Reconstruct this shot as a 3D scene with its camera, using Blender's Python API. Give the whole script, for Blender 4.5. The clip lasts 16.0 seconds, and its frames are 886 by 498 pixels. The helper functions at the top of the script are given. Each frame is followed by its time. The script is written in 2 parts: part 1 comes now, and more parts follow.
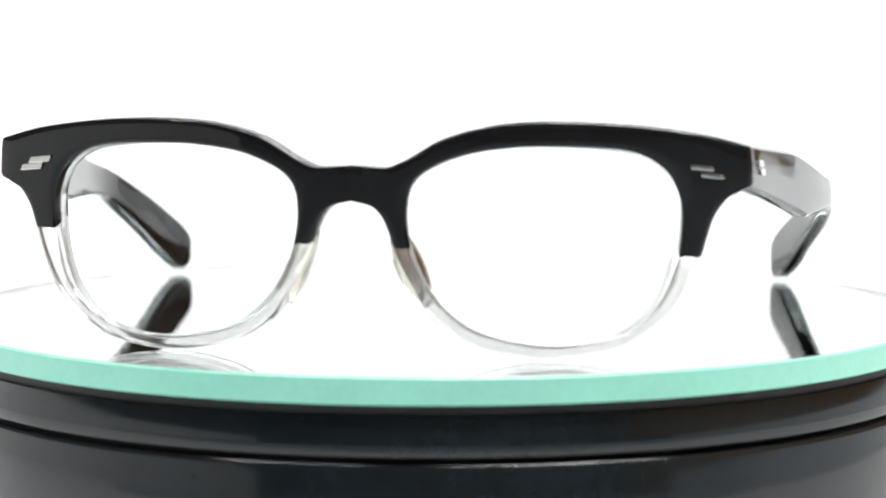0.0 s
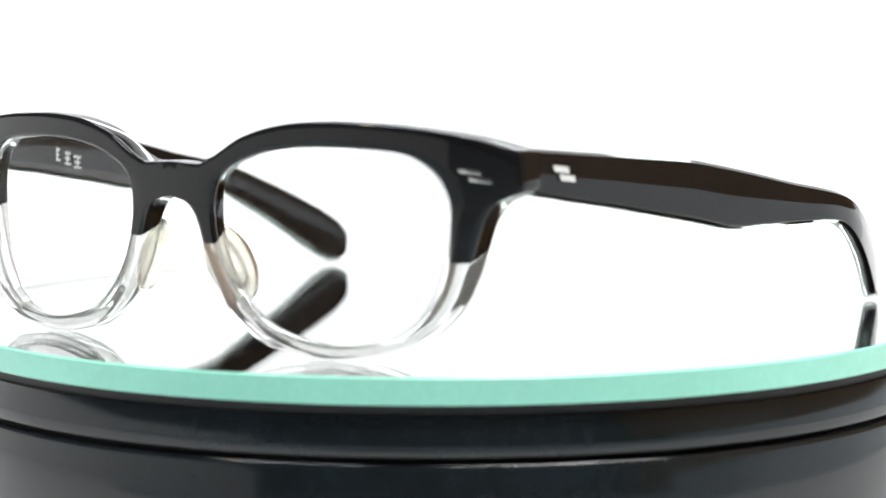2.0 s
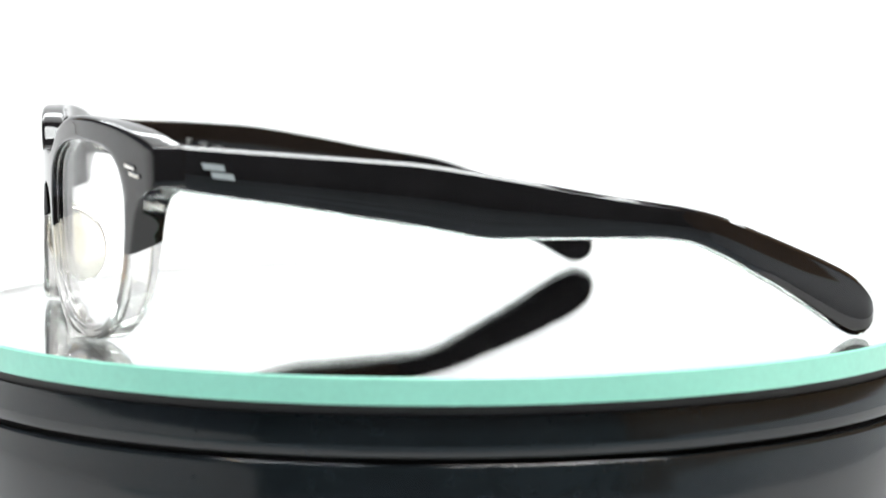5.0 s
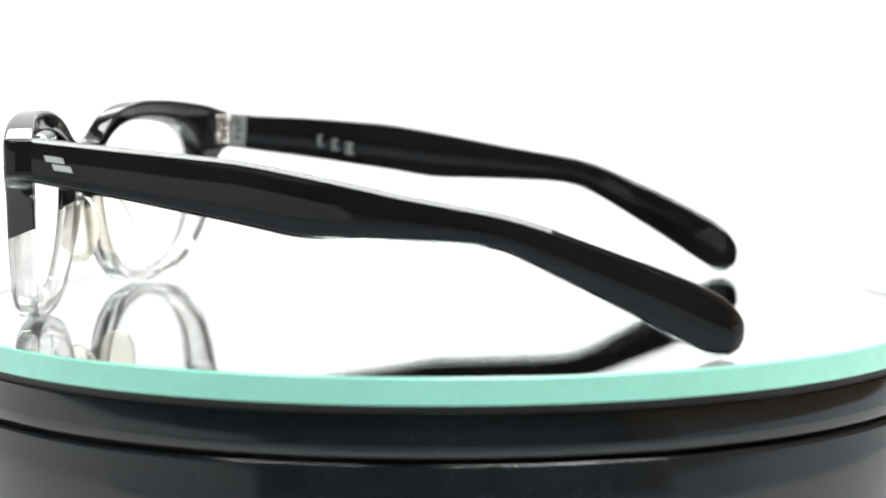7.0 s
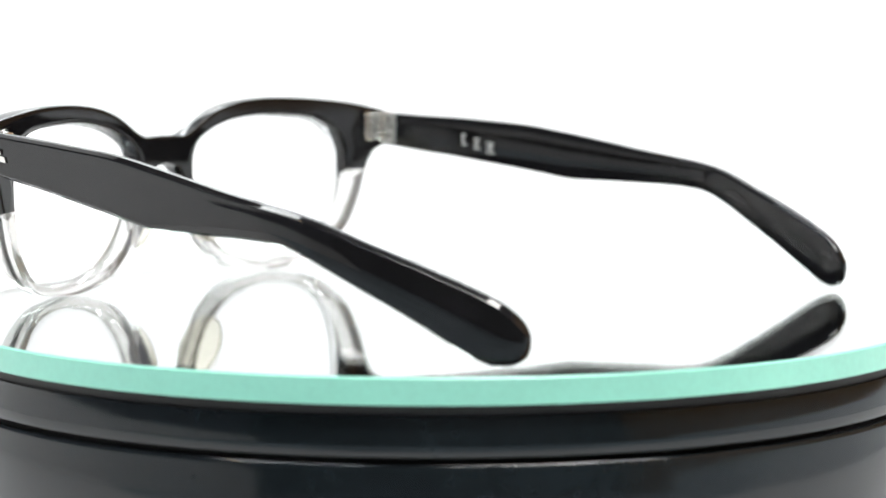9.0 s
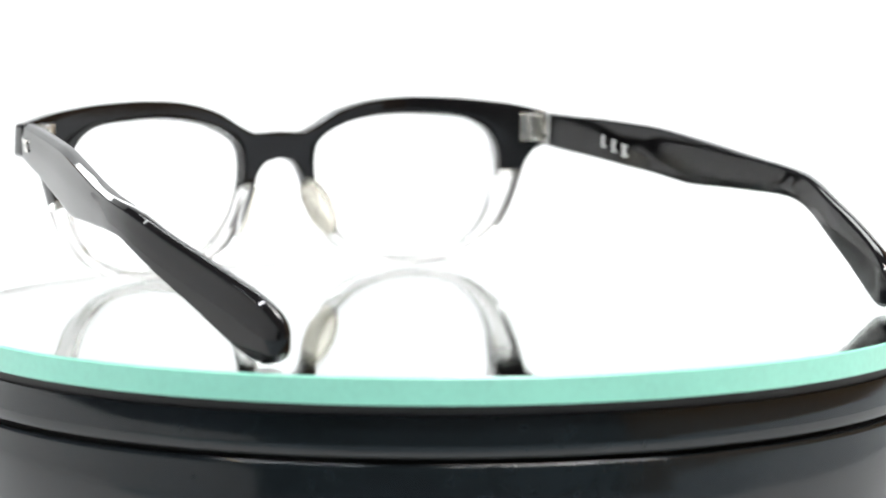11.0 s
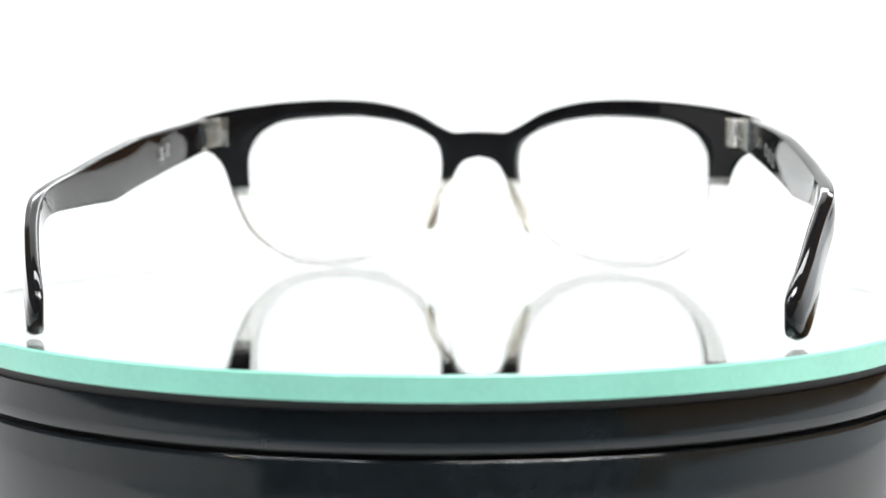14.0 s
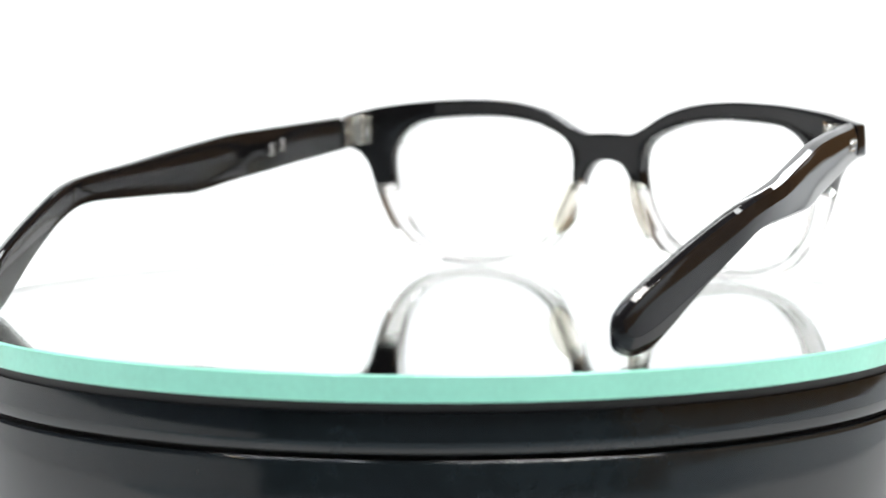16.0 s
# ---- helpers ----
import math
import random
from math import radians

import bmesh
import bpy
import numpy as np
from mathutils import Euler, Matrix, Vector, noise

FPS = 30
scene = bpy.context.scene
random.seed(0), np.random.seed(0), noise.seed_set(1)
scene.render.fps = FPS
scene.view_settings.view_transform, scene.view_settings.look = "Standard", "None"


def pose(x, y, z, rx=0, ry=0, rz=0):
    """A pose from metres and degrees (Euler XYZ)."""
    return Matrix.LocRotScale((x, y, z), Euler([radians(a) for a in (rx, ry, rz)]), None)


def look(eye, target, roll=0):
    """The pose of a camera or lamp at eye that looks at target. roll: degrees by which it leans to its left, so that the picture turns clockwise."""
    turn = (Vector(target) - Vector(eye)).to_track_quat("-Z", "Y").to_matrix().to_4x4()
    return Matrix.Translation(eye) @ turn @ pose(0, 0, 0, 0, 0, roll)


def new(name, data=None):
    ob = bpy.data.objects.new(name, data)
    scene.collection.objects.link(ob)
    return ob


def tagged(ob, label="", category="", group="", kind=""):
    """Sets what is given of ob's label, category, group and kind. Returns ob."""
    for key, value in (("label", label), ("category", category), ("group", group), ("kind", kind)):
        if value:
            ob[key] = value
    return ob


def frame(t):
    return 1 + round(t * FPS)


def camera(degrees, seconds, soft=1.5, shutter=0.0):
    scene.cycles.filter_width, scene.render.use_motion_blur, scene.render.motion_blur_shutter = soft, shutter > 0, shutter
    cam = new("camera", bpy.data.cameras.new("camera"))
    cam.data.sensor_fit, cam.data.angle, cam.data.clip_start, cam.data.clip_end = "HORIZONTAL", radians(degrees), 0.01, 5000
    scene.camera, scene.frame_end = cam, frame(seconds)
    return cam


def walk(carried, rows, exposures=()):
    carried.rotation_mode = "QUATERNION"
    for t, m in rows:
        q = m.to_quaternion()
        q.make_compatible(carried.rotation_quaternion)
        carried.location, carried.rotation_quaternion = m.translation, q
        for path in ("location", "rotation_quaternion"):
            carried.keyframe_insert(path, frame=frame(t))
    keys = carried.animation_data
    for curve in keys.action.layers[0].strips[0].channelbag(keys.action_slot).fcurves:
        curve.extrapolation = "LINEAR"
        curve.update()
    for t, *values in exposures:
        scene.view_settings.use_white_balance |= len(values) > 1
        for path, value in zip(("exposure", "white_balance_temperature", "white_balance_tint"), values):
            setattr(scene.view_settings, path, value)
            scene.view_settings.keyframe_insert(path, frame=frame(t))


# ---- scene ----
# Everything is in metres; MM turns the millimetres of small things into metres.
MM = 0.001
TOP = 0.046          # height of the mirror's upper face above the table
RADIUS = 0.1033      # radius of the turntable

cam = camera(22.49, 16.0, soft=1.5)
cam.data.dof.use_dof = True
cam.data.dof.focus_distance = 0.44
cam.data.dof.aperture_fstop = 17.0
CAM_POSE = pose(0, -0.4727, TOP + 0.05605, 90 - 5.323, 0, -0.123)
CAM_BACK = CAM_POSE @ pose(0, 0, 0.007)      # drawn back a little when the lens is focused anew
walk(cam, [(0.0, CAM_POSE), (11.2, CAM_POSE), (11.6, CAM_BACK), (16.0, CAM_BACK)])
scene.view_settings.exposure = -0.17

# ---- light ----
world = bpy.data.worlds.new("room_air")
world.use_nodes = True
world.node_tree.nodes["Background"].inputs["Color"].default_value = (0.9, 0.95, 1.0, 1)
world.node_tree.nodes["Background"].inputs["Strength"].default_value = 0.05
scene.world = world


def area_lamp(name, eye, target, sx, sy, watts, colour=(1, 1, 1)):
    data = bpy.data.lights.new(name, "AREA")
    data.shape, data.size, data.size_y = "RECTANGLE", sx, sy
    data.energy, data.color = watts, colour
    ob = new(name, data)
    ob.matrix_world = look(eye, target)
    return ob


# studio lamps: a wide panel above the sweep, a light bar high before the backdrop, a cool strip over the front, small bulbs
area_lamp("roof_panel_light", (0, 0.28, 0.80), (0, 0.28, 0), 0.78, 0.20, 6.2, (0.965, 1.0, 1.0))
area_lamp("light_bar", (0, 0.54, 0.44), (0, 0.0, 0.08), 0.90, 0.07, 1.8, (0.95, 0.99, 1.0))
area_lamp("strip_light", (0, -0.20, 0.60), (0, 0.02, 0.06), 0.84, 0.018, 2.6, (0.93, 0.96, 1.0))
COOL, WARM = (0.90, 0.95, 1.0), (1.0, 0.76, 0.46)
for bx, by, bz, tone in ((-0.30, -0.14, 0.60, COOL), (-0.14, -0.26, 0.58, COOL), (0.13, -0.26, 0.58, COOL), (0.31, -0.12, 0.60, COOL), (-0.40, -0.32, 0.50, WARM), (0.42, -0.34, 0.50, WARM)):
    bulb = bpy.data.lights.new("small_bulb", "POINT")
    bulb.energy, bulb.shadow_soft_size, bulb.color = 0.6 if tone == COOL else 0.5, 0.014, tone
    new("small_bulb", bulb).location = (bx, by, bz)

# unseen fill lamp above the camera, added to brighten the reflected walls and table
area_lamp("room_fill_light", (0.55, -0.5, 2.30), (0.55, -0.5, 0), 1.0, 0.6, 55.0, (1.0, 0.97, 0.93))


# ---- materials ----
def material(name):
    m = bpy.data.materials.new(name)
    m.use_nodes = True
    return m, m.node_tree.nodes, m.node_tree.links, m.node_tree.nodes["Principled BSDF"]


def surface(name, colour, rough=0.5, metal=0.0, vary=0.08, scale=40.0, bump=0.0, coat=0.0, rough_vary=0.0, ior=1.5, transmission=0.0):
    """A plain procedural surface: two scales of noise in colour, gloss and relief."""
    m, nodes, links, b = material(name)
    b.inputs["Metallic"].default_value = metal
    b.inputs["Roughness"].default_value = rough
    b.inputs["IOR"].default_value = ior
    b.inputs["Coat Weight"].default_value = coat
    b.inputs["Coat Roughness"].default_value = 0.03
    b.inputs["Transmission Weight"].default_value = transmission
    tex = nodes.new("ShaderNodeTexCoord")
    big, small = nodes.new("ShaderNodeTexNoise"), nodes.new("ShaderNodeTexNoise")
    big.inputs["Scale"].default_value, small.inputs["Scale"].default_value = scale, scale * 14
    big.inputs["Detail"].default_value, small.inputs["Detail"].default_value = 4, 3
    mix = nodes.new("ShaderNodeMath")
    mix.operation = "MULTIPLY_ADD"
    mix.inputs[1].default_value = 0.6
    add = nodes.new("ShaderNodeMath")
    add.operation = "MULTIPLY"
    add.inputs[1].default_value = 0.4
    links.new(tex.outputs["Object"], big.inputs["Vector"])
    links.new(tex.outputs["Object"], small.inputs["Vector"])
    links.new(small.outputs["Fac"], add.inputs[0])
    links.new(big.outputs["Fac"], mix.inputs[0])
    links.new(add.outputs[0], mix.inputs[2])
    ramp = nodes.new("ShaderNodeValToRGB")
    lo, hi = [c * (1 - vary) for c in colour], [min(1.0, c * (1 + vary)) for c in colour]
    ramp.color_ramp.elements[0].position, ramp.color_ramp.elements[1].position = 0.35, 0.65
    ramp.color_ramp.elements[0].color, ramp.color_ramp.elements[1].color = (*lo, 1), (*hi, 1)
    links.new(mix.outputs[0], ramp.inputs["Fac"])
    links.new(ramp.outputs["Color"], b.inputs["Base Color"])
    if rough_vary:
        r = nodes.new("ShaderNodeMapRange")
        r.inputs["From Min"].default_value, r.inputs["From Max"].default_value = 0.35, 0.65
        r.inputs["To Min"].default_value, r.inputs["To Max"].default_value = max(0.0, rough - rough_vary), rough + rough_vary
        links.new(mix.outputs[0], r.inputs["Value"])
        links.new(r.outputs["Result"], b.inputs["Roughness"])
    if bump:
        n = nodes.new("ShaderNodeBump")
        n.inputs["Strength"].default_value, n.inputs["Distance"].default_value = bump, 0.0004
        links.new(mix.outputs[0], n.inputs["Height"])
        links.new(n.outputs["Normal"], b.inputs["Normal"])
    return m


def clear(name, colour, rough=0.02, ior=1.49, through_share=1.0):
    m, nodes, links, b = material(name)
    b.inputs["Base Color"].default_value = (*colour, 1)
    b.inputs["Roughness"].default_value = rough
    b.inputs["IOR"].default_value = ior
    b.inputs["Transmission Weight"].default_value = through_share
    return m


BLACK_ACETATE = surface("black_acetate", (0.0095, 0.0092, 0.0100), 0.035, vary=0.3, scale=120, rough_vary=0.012)
CLEAR_ACETATE = clear("clear_acetate", (0.915, 0.907, 0.895), 0.04, 1.33, 0.86)
PAD_ACETATE = clear("pad_acetate", (0.92, 0.885, 0.78), 0.25, 1.3)
LENS_GLASS = clear("lens_glass", (0.995, 0.998, 0.998), 0.0, 1.12)
LENS_EDGE = clear("ground_lens_edge", (0.97, 0.975, 0.98), 0.25, 1.2, 0.8)
SILVER = surface("silver_metal", (0.88, 0.86, 0.81), 0.22, metal=1.0, vary=0.05, scale=600, rough_vary=0.06)
DARK_SCREW = surface("dark_screw", (0.10, 0.09, 0.08), 0.4, metal=1.0, vary=0.1, scale=600)
STAMP = surface("silver_stamp", (0.88, 0.88, 0.87), 0.3, metal=1.0, vary=0.1, scale=600)
PLATE_GLASS = clear("plate_glass", (0.965, 1.0, 0.98), 0.0, 1.50)
MIRROR_SILVER = surface("mirror_silver", (0.995, 0.997, 0.995), 0.01, metal=1.0, vary=0.01, scale=30)
GREEN_EDGE = surface("green_glass_edge", (0.37, 0.86, 0.69), 0.22, vary=0.05, scale=60, rough_vary=0.05)
BLACK_GLOSS = surface("black_gloss_plastic", (0.0085, 0.0125, 0.0150), 0.12, vary=0.3, scale=26, rough_vary=0.05, bump=0.02)
BLACK_MATT = surface("black_matt_plastic", (0.006, 0.006, 0.006), 0.6, vary=0.2, scale=80)
WHITE_SHEET = surface("white_sheet", (0.715, 0.725, 0.735), 0.75, vary=0.015, scale=6, bump=0.05)
BROWN_PAINT = surface("brown_wood_wall", (0.42, 0.24, 0.10), 0.6, vary=0.2, scale=3)
# tones of unseen surfaces, picked for what the gloss should reflect
DARK_REFLECTION = surface("dark_reflection_tone", (0.098, 0.102, 0.112), 0.8, vary=0.2, scale=3)
BLUE_REFLECTION = surface("blue_grey_reflection_tone", (0.20, 0.22, 0.28), 0.7, vary=0.15, scale=3)
DESK = surface("grey_desk", (0.32, 0.39, 0.44), 0.5, vary=0.4, scale=9)


# ---- mesh helpers ----
def finish(name, bm, mat, sharp=35.0):
    bmesh.ops.recalc_face_normals(bm, faces=bm.faces[:])
    for f in bm.faces:
        f.smooth = True
    mesh = bpy.data.meshes.new(name)
    bm.to_mesh(mesh)
    bm.free()
    mesh.set_sharp_from_angle(angle=radians(sharp))
    mesh.materials.append(mat)
    return mesh


def part(name, bm, mat, parent, label="", sharp=35.0):
    ob = new(name, finish(name, bm, mat, sharp))
    ob.parent = parent
    if label:
        tagged(ob, label)
    return ob


def box(bm, lo, hi, bevel=0.0):
    geo = bmesh.ops.create_cube(bm, size=1.0)["verts"]
    for v in geo:
        v.co = Vector([lo[k] + (v.co[k] + 0.5) * (hi[k] - lo[k]) for k in range(3)])
    if bevel:
        edges = list({e for v in geo for e in v.link_edges})
        bmesh.ops.bevel(bm, geom=edges, offset=bevel, segments=2, affect="EDGES", profile=0.5)
    return geo


def lathe(profile, steps=256):
    """A turned body from (radius, height) pairs, closed at the axis where the radius is 0."""
    bm = bmesh.new()
    rings = []
    for r, z in profile:
        if r < 1e-6:
            rings.append([bm.verts.new((0, 0, z))])
        else:
            rings.append([bm.verts.new((r * math.cos(2 * math.pi * k / steps), r * math.sin(2 * math.pi * k / steps), z)) for k in range(steps)])
    for a, b in zip(rings, rings[1:]):
        for k in range(steps):
            n = (k + 1) % steps
            if len(a) == 1 and len(b) == 1:
                continue
            if len(a) == 1:
                bm.faces.new((a[0], b[k], b[n]))
            elif len(b) == 1:
                bm.faces.new((a[k], a[n], b[0]))
            else:
                bm.faces.new((a[k], a[n], b[n], b[k]))
    return bm


def smooth_line(points, steps, closed=False):
    """A Catmull-Rom curve through the points."""
    pts = [np.array(p, float) for p in points]
    n = len(pts)
    out = []
    for i in range(n if closed else n - 1):
        if closed:
            p0, p1, p2, p3 = pts[i - 1], pts[i], pts[(i + 1) % n], pts[(i + 2) % n]
        else:
            p1, p2 = pts[i], pts[i + 1]
            p0 = pts[i - 1] if i else 2 * p1 - p2
            p3 = pts[i + 2] if i + 2 < n else 2 * p2 - p1
        for k in range(steps):
            t = k / steps
            out.append(0.5 * (2 * p1 + (p2 - p0) * t + (2 * p0 - 5 * p1 + 4 * p2 - p3) * t * t + (3 * p1 - p0 - 3 * p2 + p3) * t ** 3))
    if not closed:
        out.append(pts[-1])
    return out


# ---- setting: light tent, desk and room ----
def tent():
    """White sweep: floor sheet that curves up into the backdrop, with side cloths and a roof."""
    bm = bmesh.new()
    line = [(-0.19, 0.0), (0.0, 0.0), (0.40, 0.0)]
    line += [(0.40 + 0.22 * math.sin(a), 0.22 - 0.22 * math.cos(a)) for a in [math.pi / 2 * k / 14 for k in range(1, 15)]]
    line += [(0.62, 0.86)]
    inner = [[bm.verts.new((x, y, z)) for y, z in line] for x in (-0.56, 0.42)]
    off = [(y + (0.004 if y > 0.4 else 0.0), z - (0.004 if y <= 0.4 else 0.0)) for y, z in line]
    outer = [[bm.verts.new((x, y, z)) for y, z in off] for x in (-0.56, 0.42)]
    for k in range(len(line) - 1):
        bm.faces.new((inner[0][k], inner[1][k], inner[1][k + 1], inner[0][k + 1]))
        bm.faces.new((outer[0][k], outer[0][k + 1], outer[1][k + 1], outer[1][k]))
        for s in (0, 1):
            bm.faces.new((inner[s][k], inner[s][k + 1], outer[s][k + 1], outer[s][k]))
    for k in (0, -1):
        bm.faces.new((inner[0][k], inner[1][k], outer[1][k], outer[0][k]))
    ob = new("backdrop", finish("backdrop", bm, WHITE_SHEET, 60))
    ob.location.z = 0.0
    tagged(ob, "white paper sweep curving up behind the turntable", "backdrop", kind="structure")
    # low white boards at both sides of the sweep
    for name, lo, hi in (("side_board", (-0.575, -0.75, -0.005), (-0.565, 0.61, 0.15)), ("side_board", (0.425, -0.40, -0.005), (0.435, 0.61, 0.07))):
        bm = bmesh.new()
        box(bm, lo, hi)
        tagged(new(name, finish(name, bm, WHITE_SHEET)), "low white card standing beside the paper sweep", "board", kind="structure")


def room():
    # unseen walls and ceiling, added to give glossy parts dark, blue-grey and brown reflections
    bm = bmesh.new()
    box(bm, (-1.8, -2.1, -0.05), (1.8, 2.0, -0.006))
    tagged(new("floor", finish("floor", bm, DESK)), "grey table surface under the turntable", "table", kind="structure")
    for name, lo, hi, paint, label in (("wall_south", (-1.8, -2.2, -0.05), (1.8, -2.1, 2.4), DARK_REFLECTION, "unseen dark wall added for dark reflections"),
                                       ("wall_north", (-1.8, 2.0, -0.05), (1.8, 2.1, 2.4), BROWN_PAINT, "plain brown wall of the room"),
                                       ("wall_west", (-1.9, -2.2, -0.05), (-1.8, 2.1, 2.4), BLUE_REFLECTION, "unseen blue-grey wall added for bluish reflections"),
                                       ("wall_east", (1.8, -2.2, -0.05), (1.9, 2.1, 2.4), BROWN_PAINT, "plain brown wall of the room"),
                                       ("ceiling", (-1.9, -2.2, 2.4), (1.9, 2.1, 2.5), DARK_REFLECTION, "unseen dark ceiling added over the reflected room")):
        bm = bmesh.new()
        box(bm, lo, hi)
        tagged(new(name, finish(name, bm, paint)), label, "ceiling" if name == "ceiling" else "wall", kind="structure")


# ---- turntable ----
def turntable():
    root = new("turntable")
    tagged(root, "round motorised turntable with mirror top and glossy black base", "turntable")
    R = RADIUS
    base = lathe([(0, 0.0), (R - 0.003, 0.0), (R - 0.0008, 0.0022), (R - 0.0004, 0.016), (R - 0.0004, TOP - 0.0280), (R - 0.0004, TOP - 0.0158), (R - 0.0006, TOP - 0.0153), (R - 0.0010, TOP - 0.0150), (R - 0.006, TOP - 0.0150), (0, TOP - 0.0150)])
    part("base", base, BLACK_GLOSS, root, "glossy black plastic base")
    groove = lathe([(0, TOP - 0.01495), (R - 0.004, TOP - 0.01495), (R - 0.004, TOP - 0.0141), (0, TOP - 0.0141)], 128)
    part("groove", groove, BLACK_MATT, root)
    platter = new("platter")
    platter.parent = root
    ring = lathe([(0, -0.01405), (R - 0.006, -0.01405), (R - 0.0010, -0.0140), (R - 0.0005, -0.0137), (R - 0.0003, -0.0131), (R - 0.0004, -0.0115), (R - 0.0008, -0.0095), (R - 0.0016, -0.0070), (0, -0.0070)])
    part("platter_ring", ring, BLACK_GLOSS, platter, "glossy black ring")
    # recessed black disc added for the shade in the gap under the glass
    pad = lathe([(0, -0.00695), (R - 0.0022, -0.00695), (R - 0.0022, -0.00490), (0, -0.00490)], 128)
    part("shadow_gap_filler", pad, BLACK_MATT, platter, "matt black filler for the shadow gap under the mirror")
    silver = lathe([(0, -0.00485), (R - 0.0007, -0.00485), (R - 0.0007, -0.00460), (0, -0.00460)])
    part("mirror_backing", silver, MIRROR_SILVER, platter, "silvered mirror backing")
    glass = lathe([(0, -0.00457), (R - 0.0006, -0.00457), (R - 0.0006, 0.0), (0, 0.0)])
    pane = part("mirror_glass", glass, PLATE_GLASS, platter, "clear mirror glass")
    edge = lathe([(R - 0.00055, -0.00485), (R - 0.0002, -0.00485), (R, -0.00465), (R, -0.0003), (R - 0.0003, -0.00002), (R - 0.00055, -0.00002), (R - 0.00055, -0.00485)])
    part("mirror_edge", edge, GREEN_EDGE, platter, "mint green cut edge of the glass")
    return root, platter


# ---- eyeglasses ----
FRONT_Y, FRONT_R, THICK, LIFT = -17.2, 200.0, 4.7, 0.5


def ease(t):
    t = min(1.0, max(0.0, t))
    return t * t * (3 - 2 * t)


def bend(x, y):
    return FRONT_Y + x * x / (2 * FRONT_R) + y


def eye_loop(steps=16):
    return smooth_line([(56.3, 25), (55.6, 30.6), (52.4, 34.4), (46.5, 36.6), (33, 37.6), (22, 36.5), (14.7, 34.0), (10.5, 30.8), (9.3, 26), (9.9, 20), (12.3, 13.5),
                        (16.5, 8), (22.5, 4.2), (33, 2.1), (42, 2.6), (48.8, 5.0), (53, 9.6), (55.4, 16)], steps, True)


def half_outline():
    top = smooth_line([(-5.5, 33.4), (0, 33.6), (5.5, 33.4), (7.0, 33.6), (10.3, 35.1), (16.5, 38.6), (24.5, 40.8), (33, 41.6), (42, 41.5), (51.5, 40.8), (61, 39.4), (68.6, 37.4)], 12)[12:]
    end = smooth_line([(68.6, 37.4), (69.3, 36.8), (69.6, 33.8), (69.7, 30.9), (69.2, 30.1)], 4)
    low = smooth_line([(69.2, 30.1), (66.6, 29.0), (64.3, 27.8), (62.3, 25.1), (61, 21.2), (60, 17.7), (58.4, 13.4), (56, 8.8), (51.6, 4.2), (46, 1.5), (37, 0.15), (30.5, 0.15), (22.5, 1.6),
                       (17.5, 4.0), (13.3, 7.6), (11, 12.0), (8, 17.6), (6.3, 22.5), (4.8, 25.2), (2.6, 26.8), (0, 27.3), (-2.6, 26.8)], 10)[:-10]
    mid = [np.array((0.0, 27.3 + 6.3 * k / 6)) for k in range(1, 6)]
    return top[:-1] + end[:-1] + low + mid


def cheek(x, z, share, depth):
    """How far the outer column of the rim stands out; share runs from the opening to the outline, depth from front to back."""
    return ease((x - 46) / 10) * ease((z - 1) / 8) * ease((31.5 - z) / 5) * (0.5 + 0.55 * share) * (1 - 0.4 * depth)


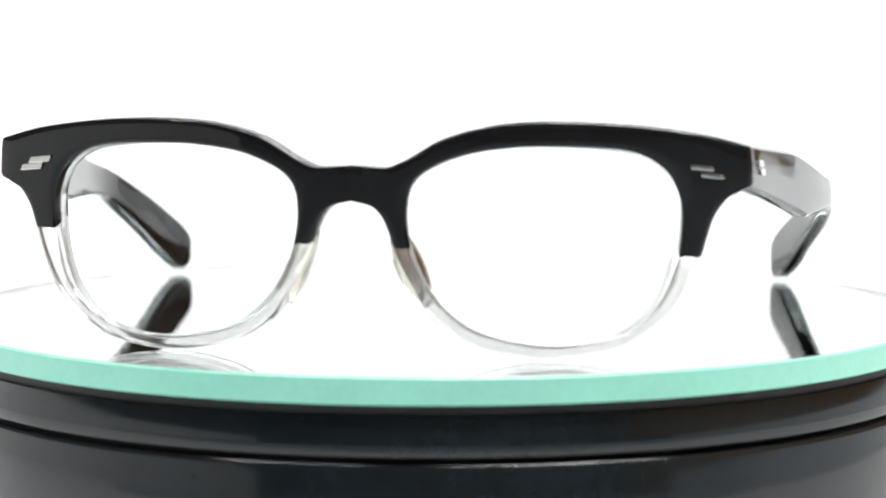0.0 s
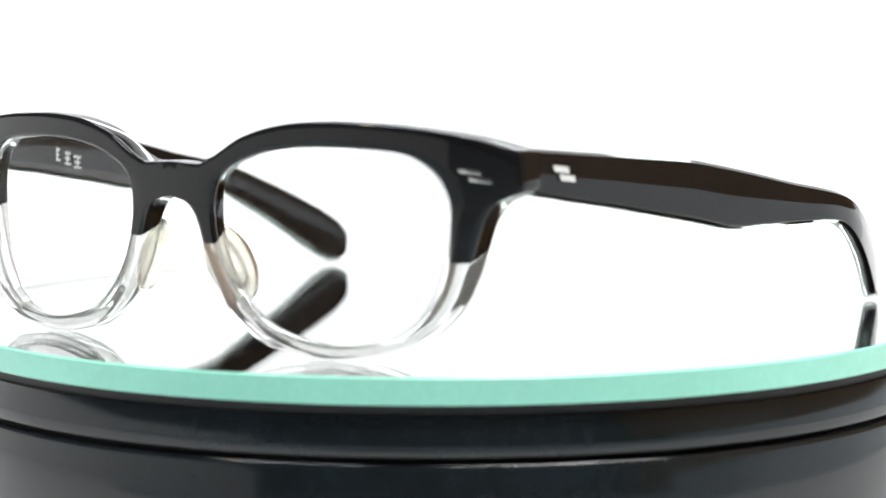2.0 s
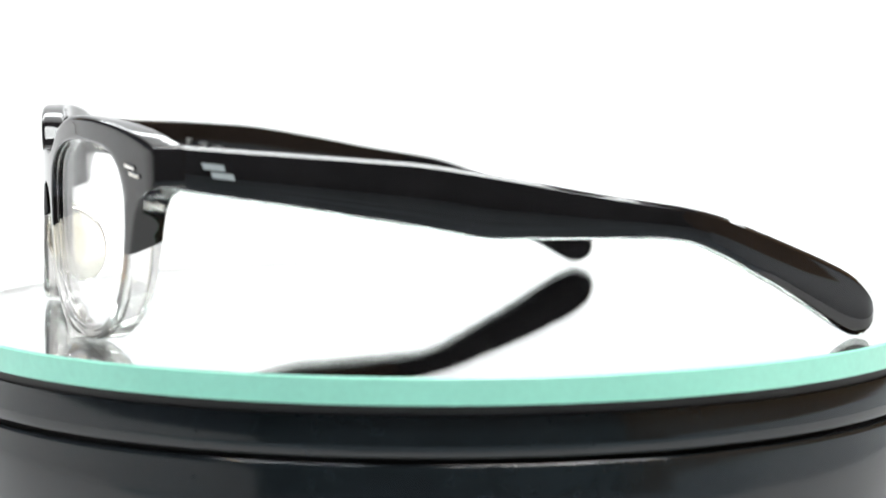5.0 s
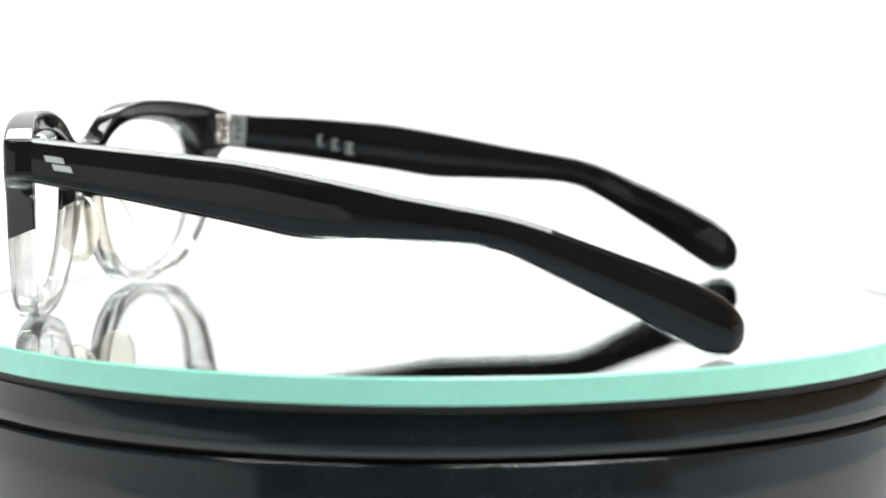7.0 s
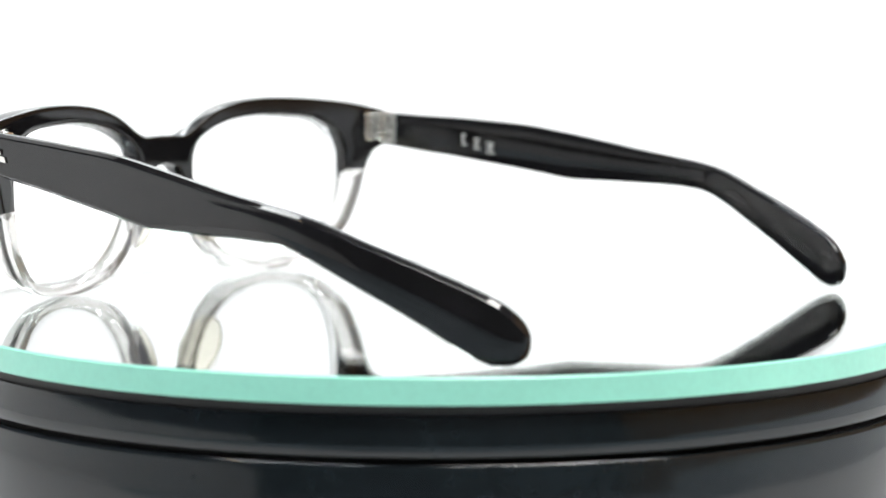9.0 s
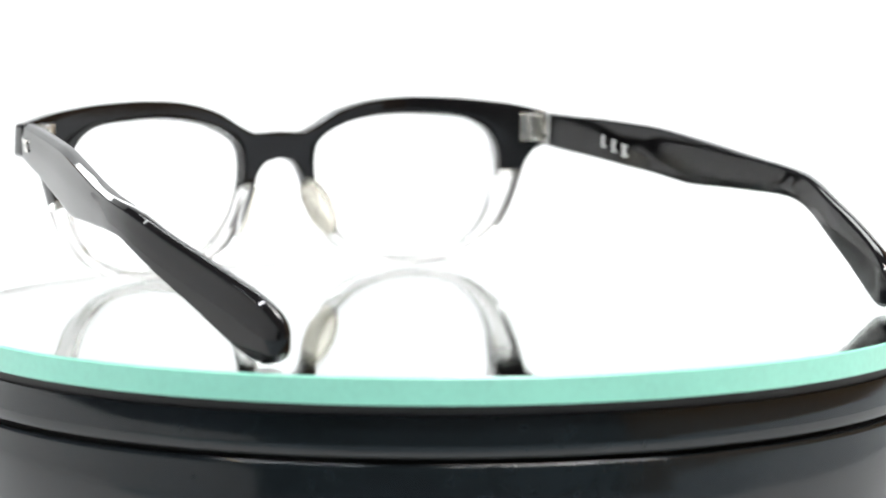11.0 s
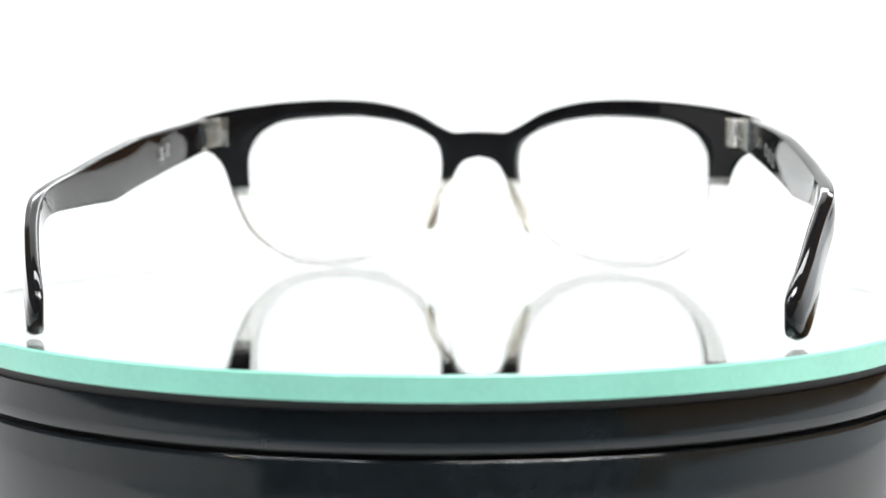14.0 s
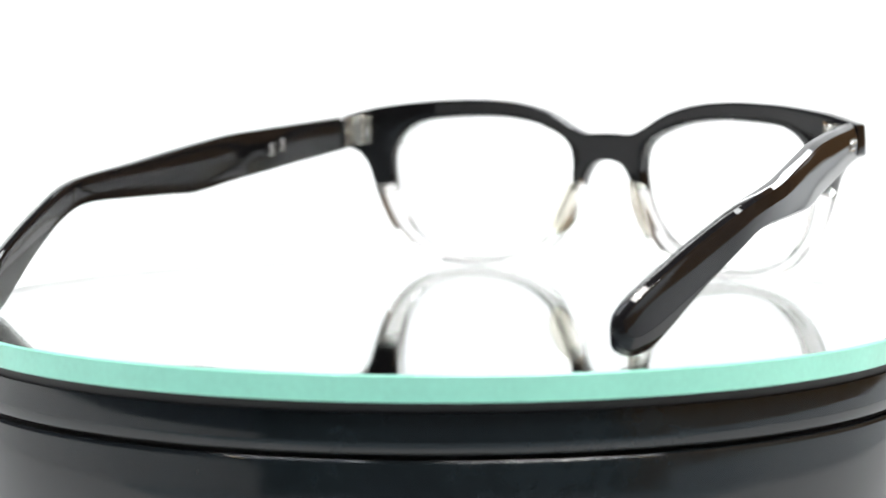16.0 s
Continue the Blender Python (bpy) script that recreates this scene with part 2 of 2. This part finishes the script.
def front_plate():
    """Half of the front, flat, y from 0 (front) to THICK (back), as a band between the eye opening and the outline."""
    bm = bmesh.new()
    cx, cz = 33.0, 20.0
    loop = eye_loop()
    ang = [math.atan2(p[1] - cz, p[0] - cx) for p in loop]
    rad = [math.hypot(p[0] - cx, p[1] - cz) for p in loop]
    order = sorted(range(len(ang)), key=lambda k: ang[k])
    A, Rr = [ang[k] for k in order], [rad[k] for k in order]
    A = [A[-1] - 2 * math.pi] + A + [A[0] + 2 * math.pi]
    Rr = [Rr[-1]] + Rr + [Rr[0]]
    rows = []
    outline = half_outline()
    for p in outline:
        a = math.atan2(p[1] - cz, p[0] - cx)
        ro, ri = math.hypot(p[0] - cx, p[1] - cz), float(np.interp(a, A, Rr))
        seam = p[0] < 1e-6
        w = ro - ri
        r1, r0 = min(0.85, 0.3 * w), min(0.55, 0.25 * w)
        if seam and 27.4 < p[1] < 33.5:
            r1 = 0.0
        r1 *= min(1.0, p[0] / 4)
        y1 = 0.85 * min(1.0, p[0] / 4)
        sec = [(r0 * (1 - math.cos(math.pi / 2 * k / 3)), 0.55 * (1 - math.sin(math.pi / 2 * k / 3))) for k in range(4)]
        sec += [(r0 + (w - r0 - r1) * k / 5, 0.0) for k in range(1, 5)]
        sec += [(w - r1 * (1 - math.sin(math.pi / 2 * k / 3)), y1 * (1 - math.cos(math.pi / 2 * k / 3))) for k in range(4)]
        rb, yb = (r1 * 0.5, y1 * 0.5) if p[0] < 66 else (r1 * 0.2, y1 * 0.2)
        sec += [(w - rb * (1 - math.cos(math.pi / 2 * k / 3)), THICK - yb * (1 - math.sin(math.pi / 2 * k / 3))) for k in range(4)]
        sec += [(r0 + (w - r0 - rb) * (1 - k / 5), THICK) for k in range(1, 5)]
        sec += [(r0 * (1 - math.sin(math.pi / 2 * k / 3)), THICK - 0.55 * (1 - math.cos(math.pi / 2 * k / 3))) for k in range(4)]
        row = []
        for s, y in sec:
            if w > 0:
                s -= (0.7 - 1.6 * max(0.0, math.cos(a)) ** 2) * (1 - y / THICK) * (1 - s / w)   # the opening flares towards the back
            x, z = cx + (ri + s) * math.cos(a), cz + (ri + s) * math.sin(a)
            if w > 0:
                x += cheek(x, z, min(1.0, max(0.0, s / w)), y / THICK)
            if seam and s > w - 1e-6:
                x = 0.0
            row.append(bm.verts.new((x, y, z)))
        rows.append(row)
    n, m = len(rows), len(rows[0])
    for i in range(n):
        for j in range(m):
            q = (rows[i][j], rows[(i + 1) % n][j], rows[(i + 1) % n][(j + 1) % m], rows[i][(j + 1) % m])
            if all(abs(v.co.x) < 1e-6 for v in q):
                continue
            bm.faces.new(q)
    return bm


def front_half(upper):
    """The whole front above or below the slanting seam of the two-tone sheet, bent to its curve."""
    bm = front_plate()
    mirror = bmesh.ops.duplicate(bm, geom=bm.verts[:] + bm.edges[:] + bm.faces[:])["geom"]
    for v in mirror:
        if isinstance(v, bmesh.types.BMVert):
            v.co.x = -v.co.x
    bmesh.ops.remove_doubles(bm, verts=bm.verts[:], dist=0.02)
    bmesh.ops.recalc_face_normals(bm, faces=bm.faces[:])
    shift = 0.0 if upper else -0.03
    cut = bmesh.ops.bisect_plane(bm, geom=bm.verts[:] + bm.edges[:] + bm.faces[:], plane_co=(0, 0, 19.3 + shift), plane_no=Vector((0.026, -0.48, 1.0)).normalized(),
                                 clear_inner=upper, clear_outer=not upper)
    edges = [e for e in bm.edges if e.is_boundary]
    bmesh.ops.holes_fill(bm, edges=edges, sides=0)
    for v in bm.verts:
        x, y, z = v.co
        y *= 1 + 0.2 * ease((abs(x) - 44) / 16)
        x -= 0.5 * ease((-x - 50) / 12) * ease((z - 1) / 8)      # one side is filed a little wider
        v.co = Vector((x, bend(x, y), z + LIFT * min(1.0, z / 8))) * MM
    return bm


def lens(side):
    bm = bmesh.new()
    loop = eye_loop(5)
    cx, cz = 33.0, 20.0
    front, back = [], []
    for r in (0.25, 0.5, 0.75, 1.0, 1.006):
        for y, store in ((1.2, front), (2.6, back)):
            ring = []
            for p in loop:
                x, z = cx + (p[0] - cx) * r, cz + (p[1] - cz) * r
                x += cheek(x, z, 0.0, y / THICK)
                ring.append(bm.verts.new(Vector((side * x, bend(x, y), z + LIFT * min(1.0, z / 8))) * MM))
            store.append(ring)
    n = len(loop)
    for rings in (front, back):
        for a, b in zip(rings, rings[1:]):
            for k in range(n):
                bm.faces.new((a[k], a[(k + 1) % n], b[(k + 1) % n], b[k]))
        bm.faces.new(rings[0])
    for k in range(n):
        bm.faces.new((front[-1][k], front[-1][(k + 1) % n], back[-1][(k + 1) % n], back[-1][k]))
    return bm


def lens_bevel(side):
    """The ground edge of the lens, a thin ring against the rim."""
    bm = bmesh.new()
    cx, cz = 33.0, 20.0
    rings = []
    for r, y in ((0.968, 1.12), (0.985, 0.75), (1.004, 0.60), (1.004, 1.15)):
        ring = []
        for p in eye_loop(6):
            x, z = cx + (p[0] - cx) * r, cz + (p[1] - cz) * r
            x += cheek(x, z, 0.0, y / THICK)
            ring.append(bm.verts.new(Vector((side * x, bend(x, y), z + LIFT * min(1.0, z / 8))) * MM))
        rings.append(ring)
    n = len(rings[0])
    for a, b in zip(rings, rings[1:] + rings[:1]):
        for k in range(n):
            bm.faces.new((a[k], a[(k + 1) % n], b[(k + 1) % n], b[k]))
    return bm


# temple arm: upper and lower edge by distance behind the hinge, and its sweep sideways
ARM_TOP = [(-2.6, 38.2), (10.6, 37.1), (21, 36.3), (32, 35.4), (42, 34.5), (52.5, 32.8), (63, 30.9), (73, 29.0), (83, 27.4), (91, 26.0), (97.5, 24.2), (104, 21.7), (113, 18.2), (122, 14.5),
           (127.3, 11.9), (130.6, 9.4), (132.5, 6.8), (133.0, 4.6)]
ARM_LOW = [(-2.6, 30.2), (10.5, 28.1), (20, 26.7), (31.8, 24.7), (42, 23.0), (51.5, 21.2), (56, 20.8), (64, 20.8), (75, 20.7), (84, 20.5), (90.5, 19.6), (96, 17.4), (103, 13.8), (112, 9.0),
           (120.5, 3.9), (125.0, 1.4), (128.0, 0.45), (130.4, 0.75), (132.2, 2.2), (133.0, 4.6)]
SWEEP = {1: [(-6, 68.6), (4, 70.2), (25, 73.5), (55, 78.5), (75, 81.4), (88, 82.6), (100, 81.4), (118, 76.0), (134, 70.2)],
         -1: [(-6, 69.0), (4, 70.6), (25, 74.5), (55, 80.0), (75, 83.0), (88, 83.3), (100, 81.0), (118, 77.5), (131, 73.0)]}
STRETCH = {1: 1.0, -1: 0.943}    # the second arm is bent a little shorter


def sweep_x(side, y):
    line = smooth_line(SWEEP[side], 8)
    return float(np.interp(y, [p[0] for p in line], [p[1] for p in line]))


def even(points, n):
    """The points of a line moved to n even steps along it."""
    p = np.array(points)
    d = np.concatenate(([0.0], np.cumsum(np.hypot(*np.diff(p, axis=0).T))))
    at = np.linspace(0, d[-1], n)
    return np.stack([np.interp(at, d, p[:, 0]), np.interp(at, d, p[:, 1])], 1)


def arm(side):
    """A temple: upper and lower edge run together in a round tip; the section has a soft ridge outside and rounded edges."""
    bm = bmesh.new()
    k = STRETCH[side]
    rise = (lambda y: 0.0) if side > 0 else (lambda y: 0.7 * ease(y / 30) * ease((133 - y) / 25))
    n = 110
    tops = even(smooth_line([(y * k, z + rise(y)) for y, z in ARM_TOP], 8), n)
    lows = even(smooth_line([(y * k, z + (0.0 if side > 0 else 1.2 * max(0.0, 1 - abs(y - 55) / 55))) for y, z in ARM_LOW], 8), n)
    line = smooth_line(SWEEP[side], 8)
    ys, xs = [p[0] for p in line], [p[1] for p in line]
    rows = []
    for i in range(n - 1):
        t, b = tops[i], lows[i]
        h = math.hypot(t[0] - b[0], t[1] - b[1])
        tail = ease((i / n - 0.62) / 0.14)          # behind the ear the bar grows rounder
        full = 4.0 - 0.4 * min(1.0, i / n * 4)
        left = min(1.0, (tops[-1][0] - (t[0] + b[0]) / 2) / 3.2)
        thick = full * math.sqrt(max(0.02, 1 - (1 - left) ** 2))      # the tip is round in plan too
        r, rt = min(1.0 + 0.6 * tail, 0.4 * h, 0.4 * thick), min(0.6 + 0.7 * tail, 0.4 * h, 0.36 * thick)
        e, et = r / h, rt / h
        lean = 0.5 * min(1.0, h / 8)          # the outer face falls back above its ridge
        turn = [math.pi / 2 * q / 4 for q in range(5)]
        c = min(1.0, h / 6, thick / 3)
        up, low = 0.68 * c / h, 0.6 * c / h          # bevels along the upper and the lower outer edge
        edge = (0.0, 0.12, 0.3, 0.7, 0.88, 1.0)
        sec = [(low * q, 0.08 + 0.85 * c * (1 - q)) for q in edge]
        sec += [(low + 0.03, 0.06), (0.3, 0.0), (0.48, 0.0), (0.6, 0.06), (0.75, 0.06 + 0.45 * lean), (0.97 - up, 0.97 * lean)]
        sec += [(1 - up * (1 - q), lean + 1.15 * c * q) for q in edge]
        sec += [(1, thick - rt - 0.15 * c)]
        sec += [(1 - et * (1 - math.cos(q)), thick - rt * (1 - math.sin(q))) for q in turn]
        sec += [(0.5, thick)]
        sec += [(e * (1 - math.sin(q)), thick - r * (1 - math.cos(q))) for q in turn]
        row = []
        for s, inset in sec:
            y, z = b[0] + (t[0] - b[0]) * s, b[1] + (t[1] - b[1]) * s
            x = float(np.interp(y, ys, xs)) - min(inset, thick) - (full - thick) / 2
            row.append(bm.verts.new(Vector((side * x, y, z)) * MM))
        rows.append(row)
    m = len(rows[0])
    for a, b in zip(rows, rows[1:]):
        for q in range(m):
            bm.faces.new((a[q], a[(q + 1) % m], b[(q + 1) % m], b[q]))
    bm.faces.new(rows[0])
    bm.faces.new(rows[-1])
    bmesh.ops.remove_doubles(bm, verts=bm.verts[:], dist=1e-6)
    return bm


def slab(bm, centre, along, up, out, length, height, depth, bevel):
    """A small bevelled bar with its own axes."""
    verts = box(bm, (-length / 2, -height / 2, -depth / 2), (length / 2, height / 2, depth / 2))
    along, up, out = Vector(along).normalized(), Vector(up).normalized(), Vector(out).normalized()
    for v in verts:
        x, y, z = v.co
        v.co = (Vector(centre) + along * x + up * y + out * z) * MM
    edges = list({e for v in verts for e in v.link_edges})
    bmesh.ops.bevel(bm, geom=edges, offset=bevel * MM, segments=2, affect="EDGES", profile=0.5)


def front_rivet(side):
    bm = bmesh.new()
    for x0, z0 in ((60.9, 34.0), (62.7, 32.6)):
        slope = x0 / FRONT_R
        slab(bm, (side * x0, bend(x0, 0.02), z0), (side, slope, -0.10), (0.35 * -side, 0, 1), (side * slope, -1, 0), 4.2, 0.95, 0.7, 0.18)
    return bm


def arm_rivet(side):
    bm = bmesh.new()
    for y0, z0 in ((5.4, 34.2), (7.0, 32.6)):
        x0 = sweep_x(side, y0)
        slab(bm, (side * (x0 - 0.05), y0, z0), (side * 0.14, 1, -0.12), (0, -0.4, 1), (side, -0.14, 0), 3.5, 0.85, 0.8, 0.18)
    return bm


def barrel(bm, centre, radius, height, steps=20):
    made = bmesh.ops.create_cone(bm, cap_ends=True, segments=steps, radius1=radius * MM, radius2=radius * MM, depth=height * MM)["verts"]
    for v in made:
        v.co = v.co + Vector(centre) * MM


def hinge(side, parent):
    """Leaf plates on front and arm, joined by five barrels and a pin."""
    root = new("hinge")
    root.parent = parent
    zc = 34.3
    bm = bmesh.new()
    x0 = 62.6
    slab(bm, (side * x0, bend(x0, THICK * 1.2 + 0.3), zc), (side, 0.31, 0), (0, 0, 1), (-side * 0.31, 1, 0), 2.2, 7.0, 1.2, 0.4)
    part("front_leaf", bm, SILVER, root)
    bm = bmesh.new()
    y0 = 2.9
    slab(bm, (side * (sweep_x(side, y0) - 4.15), y0, zc - 0.3), (side * 0.15, 1, -0.08), (0, 0.08, 1), (-side, 0.15, 0), 3.6, 6.6, 0.9, 0.42)
    part("arm_leaf", bm, SILVER, root)
    for k in range(5):
        bm = bmesh.new()
        barrel(bm, (side * 64.2, 0.3, zc + (k - 2) * 1.42), 1.75, 0.92)
        bmesh.ops.bevel(bm, geom=[e for e in bm.edges if len(e.link_faces) == 2 and abs(e.link_faces[0].normal.z - e.link_faces[1].normal.z) > 0.5], offset=0.12 * MM, segments=1, affect="EDGES")
        part("barrel", bm, SILVER, root)
    bm = bmesh.new()
    barrel(bm, (side * 64.2, 0.3, zc), 1.15, 6.9)
    part("pin", bm, DARK_SCREW, root)
    for k in range(3):
        bm = bmesh.new()
        y1, z1 = 3.2 + 0.5 * (k % 2), zc - 0.3 + (k - 1) * 1.9
        made = bmesh.ops.create_cone(bm, cap_ends=True, segments=14, radius1=0.55 * MM, radius2=0.45 * MM, depth=0.5 * MM)["verts"]
        turn = Matrix.Rotation(math.pi / 2, 3, "Y")
        for v in made:
            v.co = turn @ v.co + Vector((side * (sweep_x(side, y1) - 4.72), y1, z1)) * MM
        part("screw", bm, DARK_SCREW, root)
    return root


def nose_pad(side):
    """A flattened drop glued behind the nose side of the rim, standing back and out."""
    bm = bmesh.new()
    bmesh.ops.create_uvsphere(bm, u_segments=28, v_segments=16, radius=1.0)
    for v in bm.verts:
        a, t, h = v.co.x, v.co.y, v.co.z
        x = 9.8 + 1.45 * t - 2.7 * h + 1.4 * a
        y = -11.4 + 5.1 * a + 0.2 * t - 0.5 * h
        z = 15.7 + 7.2 * h
        v.co = Vector((side * x, y, z)) * MM
    return bm


def stamp(side):
    """Engraved characters inside the arm, as plain bars."""
    bm = bmesh.new()
    for k in range(3 if side < 0 else 2):
        y0 = 22.4 + 3.7 * k
        x0 = sweep_x(side, y0) - 3.64
        z0 = 31.2 - 0.28 * (y0 - 23)
        if side > 0:
            y0 = y0 + 3.0
            x0 = sweep_x(side, y0) - 3.64
        for dz, w in ((1.15, 2.3), (0.0, 1.7), (-1.15, 2.6)):
            slab(bm, (side * x0, y0, z0 + dz), (side * 0.1, 1, -0.12), (0, 0.1, 1), (-side, 0.1, 0), w, 0.45, 0.16, 0.03)
        slab(bm, (side * x0, y0 + 0.2, z0), (side * 0.1, 1, -0.12), (0, 0.1, 1), (-side, 0.1, 0), 0.45, 2.6, 0.16, 0.03)
    return bm


def eyeglasses():
    root = new("eyeglasses")
    tagged(root, "two-tone black and clear acetate eyeglasses standing open on a mirror", "eyeglasses")
    part("upper_rim", front_half(True), BLACK_ACETATE, root, "glossy black acetate browline and bridge", 40)
    part("lower_rim", front_half(False), CLEAR_ACETATE, root, "clear transparent acetate lower rims", 40)
    for side in (1, -1):
        glass = part("lens", lens(side), LENS_GLASS, root, "clear lens")
        part("bevel", lens_bevel(side), LENS_EDGE, glass, "frosted ground edge of the lens")
        temple = part("temple", arm(side), BLACK_ACETATE, root, "glossy black acetate temple arm", 65)
        part("rivet", arm_rivet(side), SILVER, temple, "silver double-bar rivet")
        part("stamp", stamp(side), STAMP, temple, "small silver stamped marks")
        part("rivet", front_rivet(side), SILVER, root, "silver double-bar rivet")
        hinge(side, root)
        part("nose_pad", nose_pad(side), PAD_ACETATE, root, "clear yellowish nose pad", 60)
    return root


tent()
room()
table, platter = turntable()
glasses = eyeglasses()
CENTRE = (0.06348 + 0.0015 * -0.2524, 0.01471 + 0.0015 * 0.9676)   # where the eyeglasses stand on the mirror
GLASSES_TURN = 104.62


def table_angle(t):
    """Turn of the mirror in degrees; it slows a little."""
    return -115.276 - 12.9575 * t + 0.02404 * t * t


def motions():
    times = [k * 0.5 for k in range(33)]
    walk(platter, [(t, pose(0, 0, TOP, 0, 0, table_angle(t))) for t in times])
    walk(glasses, [(t, pose(0, 0, TOP, 0, 0, table_angle(t)) @ pose(CENTRE[0], CENTRE[1], 0.0002, 0, 0.2, GLASSES_TURN)) for t in times])


motions()
